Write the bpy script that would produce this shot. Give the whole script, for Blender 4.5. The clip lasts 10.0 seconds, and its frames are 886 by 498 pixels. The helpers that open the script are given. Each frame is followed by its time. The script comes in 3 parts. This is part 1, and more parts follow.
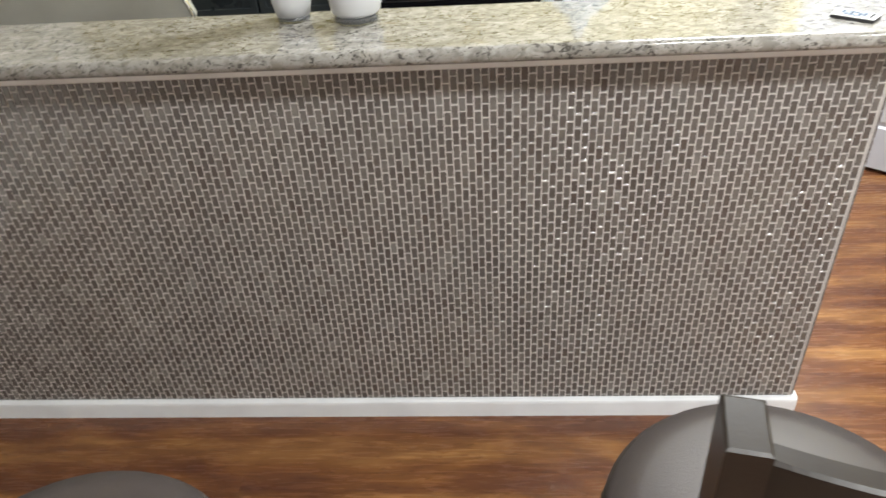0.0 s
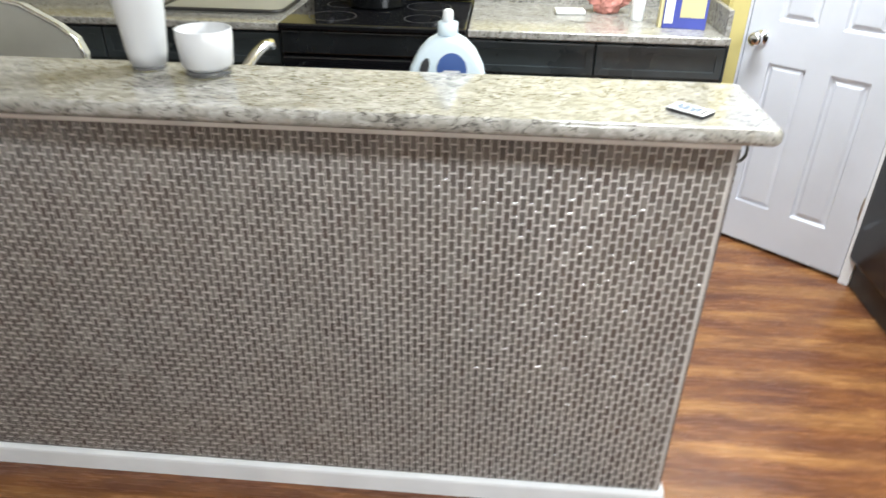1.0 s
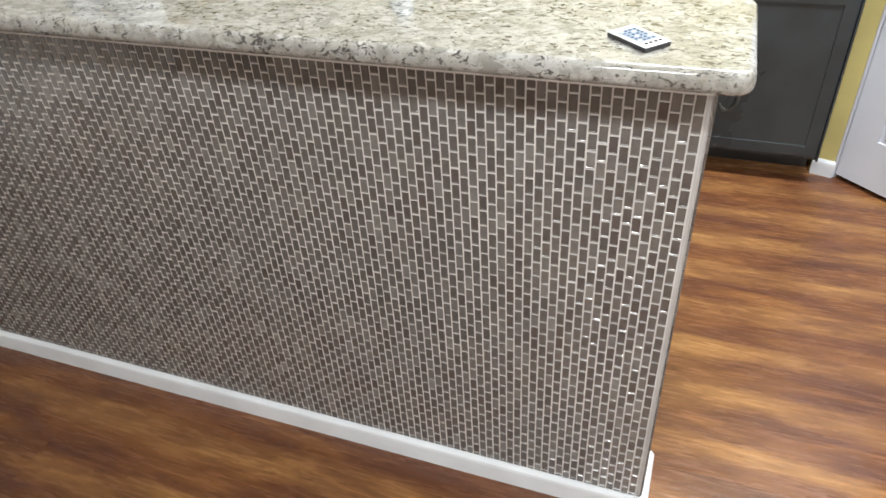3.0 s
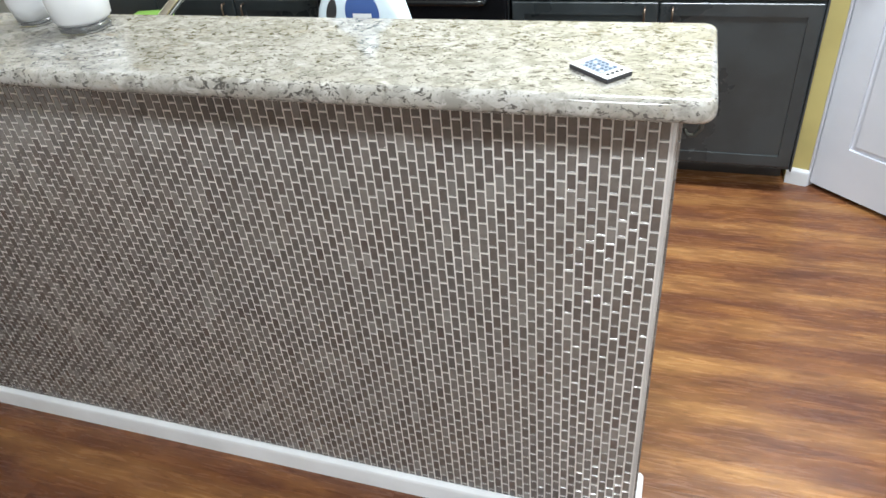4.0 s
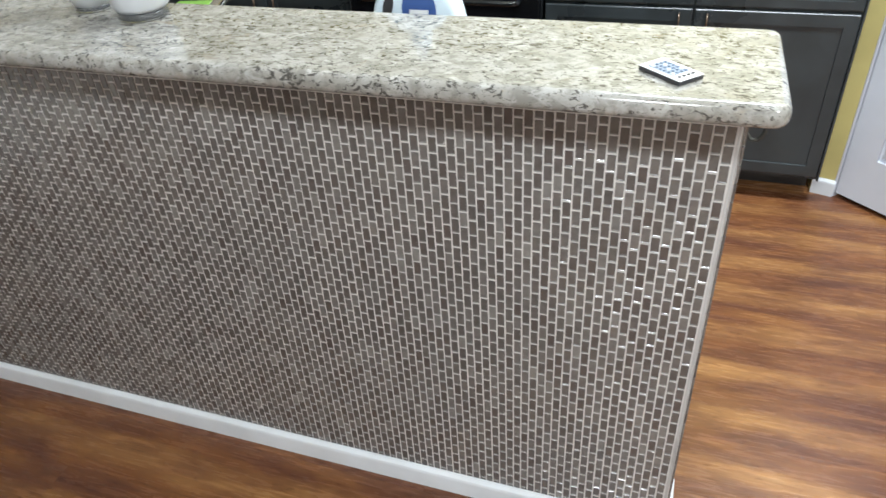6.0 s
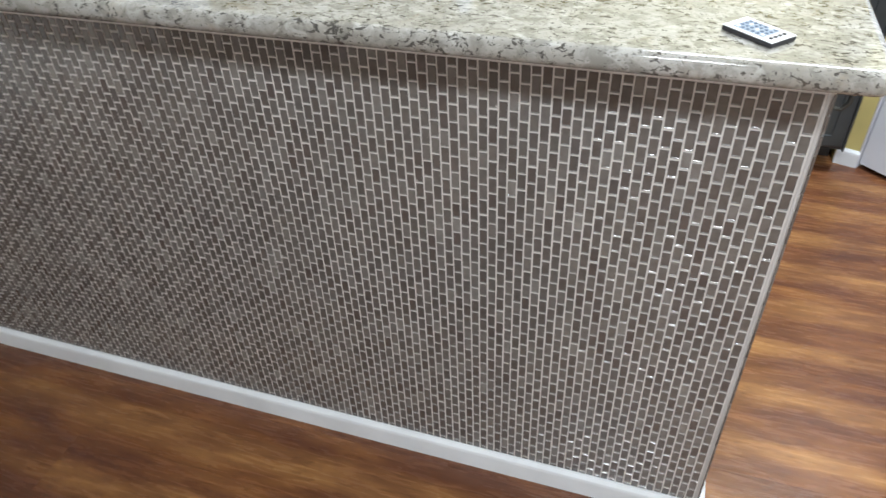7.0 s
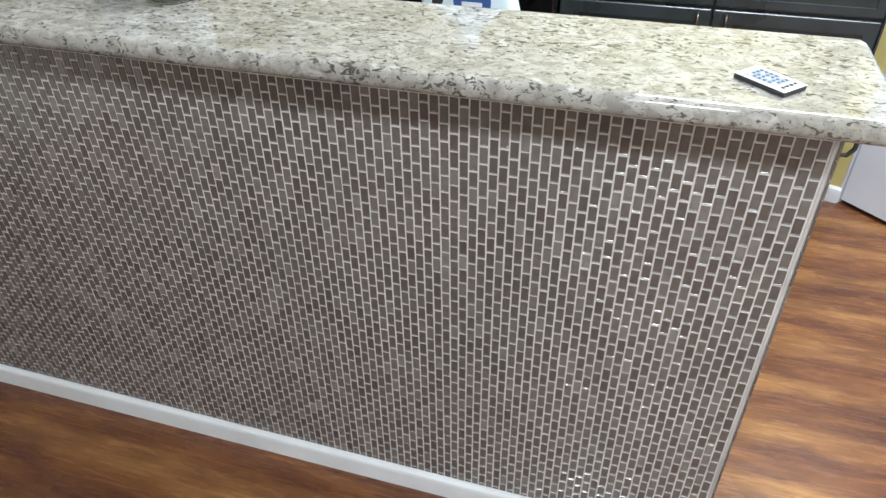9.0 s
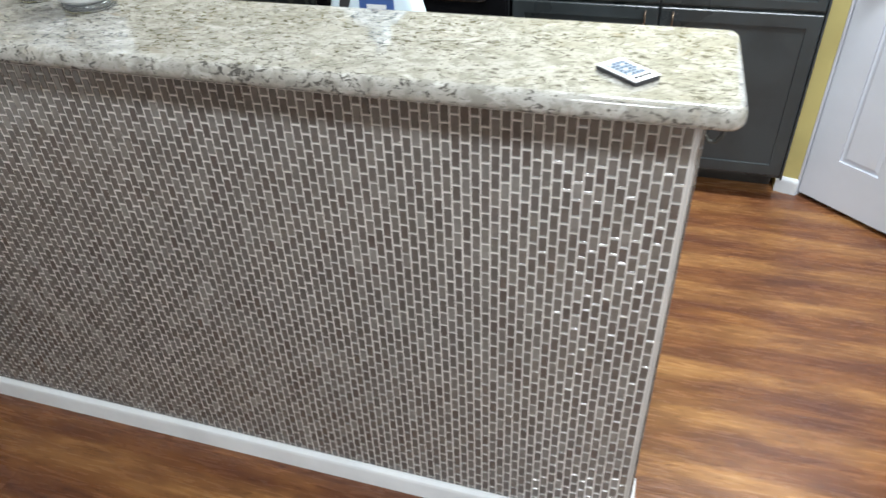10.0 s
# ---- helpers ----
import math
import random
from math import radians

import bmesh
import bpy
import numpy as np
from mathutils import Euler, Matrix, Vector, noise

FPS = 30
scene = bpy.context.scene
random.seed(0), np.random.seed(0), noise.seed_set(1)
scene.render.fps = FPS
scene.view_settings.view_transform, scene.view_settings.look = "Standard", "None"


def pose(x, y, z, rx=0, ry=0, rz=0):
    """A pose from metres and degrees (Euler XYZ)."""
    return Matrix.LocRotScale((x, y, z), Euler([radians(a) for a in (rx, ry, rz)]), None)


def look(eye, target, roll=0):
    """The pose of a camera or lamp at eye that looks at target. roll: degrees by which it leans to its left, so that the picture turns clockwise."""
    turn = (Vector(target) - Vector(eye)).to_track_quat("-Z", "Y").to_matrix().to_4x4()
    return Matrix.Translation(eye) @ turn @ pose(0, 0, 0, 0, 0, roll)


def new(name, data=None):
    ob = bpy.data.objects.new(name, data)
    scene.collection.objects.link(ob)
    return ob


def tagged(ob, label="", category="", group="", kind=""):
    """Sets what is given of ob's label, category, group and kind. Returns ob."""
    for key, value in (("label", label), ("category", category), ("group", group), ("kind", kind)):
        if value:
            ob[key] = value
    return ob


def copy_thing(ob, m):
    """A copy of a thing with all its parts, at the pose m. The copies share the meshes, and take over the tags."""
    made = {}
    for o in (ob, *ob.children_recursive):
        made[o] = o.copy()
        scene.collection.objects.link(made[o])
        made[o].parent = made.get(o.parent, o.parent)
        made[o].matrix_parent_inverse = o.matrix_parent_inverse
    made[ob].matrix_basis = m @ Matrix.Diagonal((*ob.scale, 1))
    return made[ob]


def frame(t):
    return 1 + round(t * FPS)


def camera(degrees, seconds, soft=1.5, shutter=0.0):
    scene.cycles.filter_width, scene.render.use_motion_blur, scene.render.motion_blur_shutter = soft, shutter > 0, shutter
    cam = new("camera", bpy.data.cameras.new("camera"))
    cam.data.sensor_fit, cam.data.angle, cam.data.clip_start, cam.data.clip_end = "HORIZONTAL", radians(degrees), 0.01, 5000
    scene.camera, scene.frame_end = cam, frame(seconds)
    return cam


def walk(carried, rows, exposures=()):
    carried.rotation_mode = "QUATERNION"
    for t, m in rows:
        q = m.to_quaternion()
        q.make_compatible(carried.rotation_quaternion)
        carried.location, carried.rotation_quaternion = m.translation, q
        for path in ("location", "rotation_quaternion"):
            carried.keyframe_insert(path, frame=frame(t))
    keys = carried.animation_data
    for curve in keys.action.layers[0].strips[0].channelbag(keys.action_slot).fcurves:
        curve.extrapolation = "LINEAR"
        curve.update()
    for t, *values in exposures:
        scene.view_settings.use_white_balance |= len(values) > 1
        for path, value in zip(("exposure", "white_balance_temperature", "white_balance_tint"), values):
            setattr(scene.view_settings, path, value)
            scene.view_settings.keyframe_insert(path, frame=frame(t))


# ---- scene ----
cam = camera(64.72, 10.0, shutter=0.5)
PATH = [
    (0, (-0.8089, -1.3833, 1.5113), (-0.9417, 0.2651, 0.3865), -3.78),
    (0.5, (-0.6969, -1.3963, 1.5362), (-0.7702, 0.2685, 0.4302), -3.63),
    (0.6, (-0.6425, -1.3732, 1.5395), (-0.7334, 0.2949, 0.4399), -3.71),
    (0.9, (-0.5177, -1.3416, 1.5235), (-0.6458, 0.3759, 0.5067), -1.15),
    (1, (-0.4739, -1.3116, 1.5085), (-0.6003, 0.4191, 0.5141), 1.03),
    (1.2, (-0.4094, -1.2782, 1.5065), (-0.5300, 0.4532, 0.5127), 2.25),
    (1.5, (-0.3282, -1.1911, 1.4963), (-0.4836, 0.4706, 0.3942), -2.01),
    (1.8, (-0.2606, -1.0960, 1.4767), (-0.4586, 0.5046, 0.2939), -0.95),
    (2, (-0.2128, -0.9924, 1.4434), (-0.4311, 0.5636, 0.2060), 0.33),
    (2.2, (-0.1628, -0.9650, 1.4459), (-0.4280, 0.5746, 0.1972), -0.76),
    (2.5, (-0.0896, -0.9559, 1.4507), (-0.5828, 0.5223, 0.1970), -3.02),
    (2.7, (-0.0440, -0.9700, 1.4427), (-0.6386, 0.4936, 0.2163), -3.69),
    (3.8, (-0.0113, -0.9392, 1.4580), (-0.5946, 0.5744, 0.2881), -5.60),
    (4, (-0.0107, -0.9358, 1.4602), (-0.5885, 0.5858, 0.2979), -5.88),
    (4.5, (-0.0196, -0.9489, 1.4631), (-0.5707, 0.5969, 0.3198), -3.68),
    (5, (-0.0348, -0.9427, 1.4650), (-0.6231, 0.5803, 0.3098), -3.64),
    (5.2, (-0.0453, -0.9368, 1.4607), (-0.6569, 0.5596, 0.2832), -6.76),
    (6.3, (-0.1334, -0.9826, 1.4671), (-0.7297, 0.5328, 0.3060), -2.71),
    (6.5, (-0.1700, -0.9807, 1.4437), (-0.7885, 0.5041, 0.2551), -2.01),
    (7, (-0.2050, -0.9426, 1.4383), (-0.7372, 0.5275, 0.1911), -2.71),
    (7.5, (-0.2547, -0.9691, 1.4378), (-0.6889, 0.5241, 0.1800), -2.08),
    (8, (-0.2604, -0.9596, 1.4465), (-0.7112, 0.5380, 0.2000), -0.87),
    (8.5, (-0.2584, -0.9514, 1.4523), (-0.7304, 0.5658, 0.2377), -1.35),
    (9, (-0.2601, -0.9469, 1.4553), (-0.7385, 0.5878, 0.2653), -0.76),
    (9.5, (-0.2036, -0.9372, 1.4530), (-0.6720, 0.5936, 0.2541), -3.19),
    (10, (-0.0727, -0.9390, 1.4586), (-0.5807, 0.5955, 0.2808), -2.51),
]
walk(cam, [(t, look(eye, target, roll)) for t, eye, target, roll in PATH],
     [(0.0, 0.05, 7100, 14), (0.6, 0.2, 7000, 13), (1.0, 0.16, 6800, 12), (1.5, -0.07, 6700, 12), (2.0, -0.14, 6800, 12), (2.5, -0.1, 6950, 14),
      (4.5, 0.12, 6500, 10), (6.5, -0.1, 6500, 11), (7.5, -0.2, 6500, 12), (9.0, -0.05, 6500, 11), (10.0, 0.0, 6500, 10)])

# ---- world and light ----
world = bpy.data.worlds.new("world")
scene.world = world
world.use_nodes = True
world.node_tree.nodes["Background"].inputs[0].default_value = (0.9, 0.95, 1.0, 1)
world.node_tree.nodes["Background"].inputs[1].default_value = 0.05


def lamp(name, eye, target, size, size_y, watts, colour):
    data = bpy.data.lights.new(name, "AREA")
    data.shape, data.size, data.size_y, data.energy, data.color = "RECTANGLE", size, size_y, watts, colour
    ob = new(name, data)
    ob.matrix_world = look(eye, target)
    return ob


lamp("dining_lamp", (-0.10, -1.65, 2.69), (-0.10, -1.65, 0.0), 0.46, 0.30, 54, (0.855, 0.95, 1.01))
lamp("kitchen_lamp", (0.30, 1.0, 2.69), (0.30, 1.0, 0.0), 1.2, 0.3, 98, (0.84, 0.95, 1.03))
lamp("living_lamp", (1.35, -1.6, 2.69), (1.35, -1.6, 0.0), 0.5, 0.5, 62, (0.855, 0.95, 1.01))


# ---- materials ----
def material(name, colour=(0.5, 0.5, 0.5), rough=0.5, metal=0.0, spec=0.5):
    m = bpy.data.materials.new(name)
    m.use_nodes = True
    b = m.node_tree.nodes["Principled BSDF"]
    b.inputs["Base Color"].default_value = (*colour, 1)
    b.inputs["Roughness"].default_value = rough
    b.inputs["Metallic"].default_value = metal
    b.inputs["Specular IOR Level"].default_value = spec
    return m, m.node_tree, b


def add(tree, kind, **values):
    n = tree.nodes.new(kind)
    for key, value in values.items():
        n.inputs[key].default_value = value
    return n


def place(tree, scale):
    g = tree.nodes.new("ShaderNodeNewGeometry")
    m = add(tree, "ShaderNodeMapping", Scale=scale)
    tree.links.new(g.outputs["Position"], m.inputs["Vector"])
    return m.outputs["Vector"]


def noisy(tree, vector, scale, detail=4.0, rough=0.55, distort=0.0):
    n = add(tree, "ShaderNodeTexNoise", Scale=scale, Detail=detail, Roughness=rough, Distortion=distort)
    tree.links.new(vector, n.inputs["Vector"])
    return n.outputs["Fac"]


def ramp(tree, fac, stops):
    r = tree.nodes.new("ShaderNodeValToRGB")
    els = r.color_ramp.elements
    while len(els) < len(stops):
        els.new(0.5)
    for e, (pos, col) in zip(els, stops):
        e.position, e.color = pos, (*col, 1)
    tree.links.new(fac, r.inputs["Fac"])
    return r.outputs["Color"]


def blend(tree, fac, a, b, mode="MIX"):
    n = tree.nodes.new("ShaderNodeMix")
    n.data_type, n.blend_type = "RGBA", mode
    for socket, value in ((n.inputs[0], fac), (n.inputs[6], a), (n.inputs[7], b)):
        if isinstance(value, (int, float)):
            socket.default_value = value
        elif isinstance(value, tuple):
            socket.default_value = (*value, 1)
        else:
            tree.links.new(value, socket)
    return n.outputs[2]


def bump(tree, bsdf, height, strength, distance=0.002):
    n = add(tree, "ShaderNodeBump", Strength=strength, Distance=distance)
    tree.links.new(height, n.inputs["Height"])
    tree.links.new(n.outputs["Normal"], bsdf.inputs["Normal"])


def painted(name, colour, rough=0.5, vary=0.06, grain=180.0, relief=0.08, metal=0.0, spec=0.5):
    """Plain paint, plastic or lacquer with faint soiling and a fine grain."""
    m, t, b = material(name, colour, rough, metal, spec)
    v = place(t, (1, 1, 1))
    soft = noisy(t, v, 5.0, 5.0)
    dark = tuple(c * (1 - 3 * vary) for c in colour)
    light = tuple(min(1.0, c * (1 + vary)) for c in colour)
    t.links.new(ramp(t, soft, [(0.25, dark), (0.6, light)]), b.inputs["Base Color"])
    fine = noisy(t, v, grain, 3.0)
    bump(t, b, fine, relief, 0.001)
    r = add(t, "ShaderNodeMapRange", **{"To Min": max(0.02, rough - 0.08), "To Max": min(1.0, rough + 0.1)})
    t.links.new(soft, r.inputs["Value"])
    t.links.new(r.outputs["Result"], b.inputs["Roughness"])
    return m


def glass_tile(name, island):
    m, t, b = material(name, rough=0.14, spec=0.6)
    if island:
        g = t.nodes.new("ShaderNodeNewGeometry")
        rnd = g.outputs["Random Per Island"]
    else:
        rnd = t.nodes.new("ShaderNodeObjectInfo").outputs["Random"]
    tone = ramp(t, rnd, [(0.0, (0.092, 0.077, 0.073)), (0.15, (0.098, 0.090, 0.085)), (0.45, (0.116, 0.105, 0.100)), (0.6, (0.122, 0.115, 0.107)),
                         (0.78, (0.142, 0.131, 0.124)), (0.94, (0.165, 0.155, 0.147)), (1.0, (0.21, 0.20, 0.19))])
    v = place(t, (1, 1, 1))
    cloud = noisy(t, v, 55.0, 3.0)
    wide = noisy(t, v, 3.0, 3.0)
    c = blend(t, 0.75, tone, ramp(t, cloud, [(0.3, (0.78, 0.77, 0.76)), (0.7, (1.18, 1.17, 1.16))]), "MULTIPLY")
    c = blend(t, 0.5, c, ramp(t, wide, [(0.3, (0.85, 0.85, 0.86)), (0.7, (1.12, 1.08, 1.02))]), "MULTIPLY")
    t.links.new(c, b.inputs["Base Color"])
    fine = noisy(t, v, 240.0, 4.0, 0.65)
    bump(t, b, fine, 0.55, 0.0012)
    b.inputs["Coat Weight"].default_value = 0.7
    b.inputs["Coat Roughness"].default_value = 0.09
    return m


def glass_gleam(name):
    """The cut lower edge of a glass tile; its pale mottle paints in the light gathered there."""
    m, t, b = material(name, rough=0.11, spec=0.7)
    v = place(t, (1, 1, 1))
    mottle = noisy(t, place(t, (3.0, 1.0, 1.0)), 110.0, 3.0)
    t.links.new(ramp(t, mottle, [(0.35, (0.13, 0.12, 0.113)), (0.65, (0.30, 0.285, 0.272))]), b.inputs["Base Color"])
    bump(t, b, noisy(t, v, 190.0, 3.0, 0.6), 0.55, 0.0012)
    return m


def granite(name):
    m, t, b = material(name, rough=0.14, spec=0.5)
    warm = noisy(t, place(t, (0.75, 1.25, 1.0)), 11.0, 5.0, 0.6, 0.5)
    c = ramp(t, warm, [(0.28, (0.31, 0.293, 0.257)), (0.45, (0.40, 0.387, 0.355)), (0.6, (0.455, 0.445, 0.42)), (0.8, (0.375, 0.34, 0.278))])
    # soft grey clouds and pale quartz
    grey = noisy(t, place(t, (0.9, 1.15, 1.0)), 44.0, 6.0, 0.65, 0.7)
    c = blend(t, ramp(t, grey, [(0.45, (0, 0, 0)), (0.60, (0.82, 0.82, 0.82))]), c, (0.245, 0.235, 0.21))
    quartz = noisy(t, place(t, (0.7, 1.2, 1.0)), 55.0, 3.0, 0.5, 0.6)
    c = blend(t, ramp(t, quartz, [(0.57, (0, 0, 0)), (0.68, (0.6, 0.6, 0.6))]), c, (0.60, 0.59, 0.56))
    # rusty veils
    rust = noisy(t, place(t, (0.7, 1.2, 1.0)), 21.0, 4.0, 0.6, 0.8)
    c = blend(t, ramp(t, rust, [(0.62, (0, 0, 0)), (0.75, (0.55, 0.55, 0.55))]), c, (0.28, 0.205, 0.12))
    # dark flecks, gathered in places
    crowd = noisy(t, place(t, (1, 1, 1)), 17.0, 3.0, 0.5)
    flake = noisy(t, place(t, (0.72, 1.2, 1.1)), 108.0, 4.0, 0.6, 0.9)
    n = t.nodes.new("ShaderNodeMath")
    n.operation = "MULTIPLY_ADD"
    n.inputs[1].default_value = 0.22
    t.links.new(crowd, n.inputs[0])
    t.links.new(flake, n.inputs[2])
    c = blend(t, ramp(t, n.outputs[0], [(0.684, (0, 0, 0)), (0.716, (0.95, 0.95, 0.95))]), c, (0.075, 0.069, 0.062))
    grit = noisy(t, place(t, (0.8, 1.3, 1.2)), 210.0, 2.0, 0.5, 0.6)
    c = blend(t, ramp(t, grit, [(0.63, (0, 0, 0)), (0.67, (0.7, 0.7, 0.7))]), c, (0.15, 0.14, 0.12))
    c = blend(t, 1.0, c, (0.86, 0.855, 0.855), "MULTIPLY")
    t.links.new(c, b.inputs["Base Color"])
    r = add(t, "ShaderNodeMapRange", **{"To Min": 0.05, "To Max": 0.17})
    t.links.new(grey, r.inputs["Value"])
    t.links.new(r.outputs["Result"], b.inputs["Roughness"])
    return m


def plank_wood(name):
    m, t, b = material(name, rough=0.3)
    info = t.nodes.new("ShaderNodeObjectInfo")
    shift = add(t, "ShaderNodeVectorMath")
    shift.operation = "ADD"
    g = t.nodes.new("ShaderNodeNewGeometry")
    far = add(t, "ShaderNodeVectorMath")
    far.operation = "SCALE"
    far.inputs[3].default_value = 0.2
    comb = t.nodes.new("ShaderNodeCombineXYZ")
    t.links.new(info.outputs["Random"], comb.inputs[0])
    t.links.new(comb.outputs["Vector"], far.inputs[0])
    t.links.new(g.outputs["Position"], shift.inputs[0])
    t.links.new(far.outputs["Vector"], shift.inputs[1])

    def mapped(scale):
        n = add(t, "ShaderNodeMapping", Scale=scale)
        t.links.new(shift.outputs["Vector"], n.inputs["Vector"])
        return n.outputs["Vector"]

    # pale sapwood along one side of each board, with a wandering edge
    local_at = t.nodes.new("ShaderNodeTexCoord")
    split = t.nodes.new("ShaderNodeSeparateXYZ")
    t.links.new(local_at.outputs["Object"], split.inputs[0])
    across = add(t, "ShaderNodeMapRange", **{"From Min": 0.0, "From Max": 0.178})
    t.links.new(split.outputs["Y"], across.inputs["Value"])
    wander = noisy(t, mapped((2.2, 9.0, 1.0)), 1.0, 4.0, 0.6, 0.4)
    edge = t.nodes.new("ShaderNodeMath")
    edge.operation = "MULTIPLY_ADD"
    edge.inputs[1].default_value = 0.6
    t.links.new(wander, edge.inputs[0])
    t.links.new(across.outputs["Result"], edge.inputs[2])
    band = noisy(t, mapped((3.0, 14.0, 1.0)), 1.0, 5.0, 0.58, 0.5)
    dark = ramp(t, band, [(0.28, (0.096, 0.036, 0.022)), (0.46, (0.138, 0.052, 0.025)), (0.58, (0.184, 0.071, 0.028)), (0.75, (0.255, 0.108, 0.037))])
    pale = ramp(t, band, [(0.28, (0.150, 0.061, 0.029)), (0.46, (0.240, 0.106, 0.041)), (0.60, (0.33, 0.157, 0.058)), (0.78, (0.44, 0.23, 0.086))])
    side = ramp(t, edge.outputs[0], [(0.42, (0.05, 0.05, 0.05)), (0.62, (0.8, 0.8, 0.8)), (0.86, (0.8, 0.8, 0.8)), (1.06, (0.10, 0.10, 0.10))])
    c = blend(t, side, dark, pale)
    streak = noisy(t, mapped((9.0, 85.0, 1.0)), 1.0, 5.0, 0.6, 0.5)
    c = blend(t, 0.55, c, ramp(t, streak, [(0.3, (0.62, 0.58, 0.54)), (0.5, (1.0, 0.99, 0.97)), (0.68, (1.38, 1.36, 1.28))]), "MULTIPLY")
    tick = noisy(t, mapped((16.0, 120.0, 1.0)), 1.0, 2.0, 0.5, 0.8)
    c = blend(t, 0.6, c, ramp(t, tick, [(0.60, (1, 1, 1)), (0.68, (0.55, 0.48, 0.44))]), "MULTIPLY")
    tone = ramp(t, info.outputs["Random"], [(0.0, (0.95, 0.94, 0.94)), (0.5, (1, 1, 1)), (1.0, (1.05, 1.04, 1.03))])
    c = blend(t, 0.75, c, tone, "MULTIPLY")
    t.links.new(c, b.inputs["Base Color"])
    r = add(t, "ShaderNodeMapRange", **{"To Min": 0.17, "To Max": 0.36})
    t.links.new(streak, r.inputs["Value"])
    t.links.new(r.outputs["Result"], b.inputs["Roughness"])
    scrape = noisy(t, mapped((7.0, 38.0, 1.0)), 1.0, 3.0, 0.5, 0.4)
    bump(t, b, blend(t, 0.4, scrape, streak), 0.4, 0.003)
    return m


def clear(name, colour=(1, 1, 1), rough=0.02, ior=1.45):
    m, t, b = material(name, colour, rough)
    b.inputs["Transmission Weight"].default_value = 1.0
    b.inputs["IOR"].default_value = ior
    return m


TILE = glass_tile("taupe_glass_tile", False)
TILE_REST = glass_tile("taupe_glass_tile_field", True)
# gleam inside the tiles' lower edges, put into the colour
TILE_GLEAM = glass_gleam("glass_tile_edge_gleam")
GROUT = painted("taupe_grout", (0.60, 0.562, 0.535), 0.85, 0.06, 700.0, 0.5)
EDGING = painted("corner_grout", (0.44, 0.415, 0.40), 0.8, 0.08, 500.0, 0.4)
CAULK = painted("grey_trim_strip", (0.74, 0.72, 0.70), 0.5)
GRANITE = granite("speckled_granite")
WOOD = plank_wood("laminate_plank")
WHITE = painted("white_trim_paint", (0.80, 0.81, 0.83), 0.35, 0.03, 60.0, 0.05)
SKIRT = painted("white_baseboard_paint", (0.73, 0.755, 0.785), 0.35, 0.04, 60.0, 0.06)
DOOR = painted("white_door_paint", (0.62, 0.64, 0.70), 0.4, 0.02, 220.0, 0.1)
YELLOW = painted("yellow_wall_paint", (0.56, 0.475, 0.185), 0.7, 0.04, 260.0, 0.25)
CREAM = painted("cream_wall_paint", (0.74, 0.725, 0.70), 0.75, 0.04, 260.0, 0.25)
CEILING = painted("ceiling_paint", (0.80, 0.80, 0.78), 0.9, 0.03, 150.0, 0.4)
CABINET = painted("black_cabinet_lacquer", (0.034, 0.041, 0.044), 0.28, 0.15, 90.0, 0.06)
BLACK = painted("black_enamel", (0.012, 0.013, 0.014), 0.14, 0.1, 90.0, 0.02)
BLACKGLASS = material("black_glass", (0.006, 0.006, 0.007), 0.05)[0]
IRON = painted("dark_iron", (0.03, 0.028, 0.027), 0.45, 0.1, 300.0, 0.3)
HOOK = painted("worn_iron", (0.045, 0.045, 0.040), 0.5, 0.1, 300.0, 0.2, 0.3)
BRONZE = painted("dark_bronze", (0.22, 0.16, 0.12), 0.35, 0.1, 90.0, 0.05, 0.9)
CHROME = painted("polished_chrome", (0.80, 0.81, 0.82), 0.10, 0.02, 90.0, 0.02, 1.0)
STEEL = painted("brushed_steel", (0.52, 0.51, 0.47), 0.36, 0.06, 400.0, 0.15, 0.85)
TUB = painted("warm_grey_enamel", (0.36, 0.355, 0.32), 0.4)
FROST = painted("frosted_white_glass", (0.58, 0.59, 0.61), 0.3, 0.02, 90.0, 0.03)
CLEAR = clear("clear_glass")
FOOT = clear("cloudy_glass", (0.88, 0.90, 0.91), 0.15)
FOOT.node_tree.nodes["Principled BSDF"].inputs["Transmission Weight"].default_value = 0.9
PALEBLUE = painted("pale_blue_plastic", (0.66, 0.78, 0.87), 0.3, 0.03, 90.0, 0.05)
LABELBLUE = painted("blue_label_print", (0.05, 0.11, 0.33), 0.4)
LABELWHITE = painted("white_label_print", (0.82, 0.84, 0.86), 0.4)
DARKWOOD = painted("dark_stained_wood", (0.020, 0.015, 0.012), 0.33, 0.15, 160.0, 0.12, 0.0, 0.28)
SEAT = painted("grey_brown_leather", (0.052, 0.042, 0.040), 0.45, 0.08, 380.0, 0.35)
PIPING = painted("dark_piping", (0.035, 0.03, 0.028), 0.4)
RWHITE = painted("white_remote_plastic", (0.80, 0.80, 0.82), 0.35, 0.02)
RDARK = painted("dark_remote_plastic", (0.035, 0.035, 0.04), 0.4)
RFACE = painted("grey_remote_face", (0.24, 0.29, 0.36), 0.5, 0.03)
RBLUE = painted("blue_remote_key", (0.07, 0.11, 0.18), 0.45)
PINK = painted("pink_plastic_film", (0.62, 0.27, 0.23), 0.25, 0.15, 60.0, 0.8)
BOXBLUE = painted("blue_carton", (0.06, 0.08, 0.36), 0.45)
BOXYELLOW = painted("pale_yellow_carton", (0.62, 0.55, 0.30), 0.5)
PAPER = painted("white_paper", (0.78, 0.78, 0.76), 0.8)
GREEN = painted("green_sponge", (0.22, 0.45, 0.08), 0.9, 0.1, 300.0, 0.8)


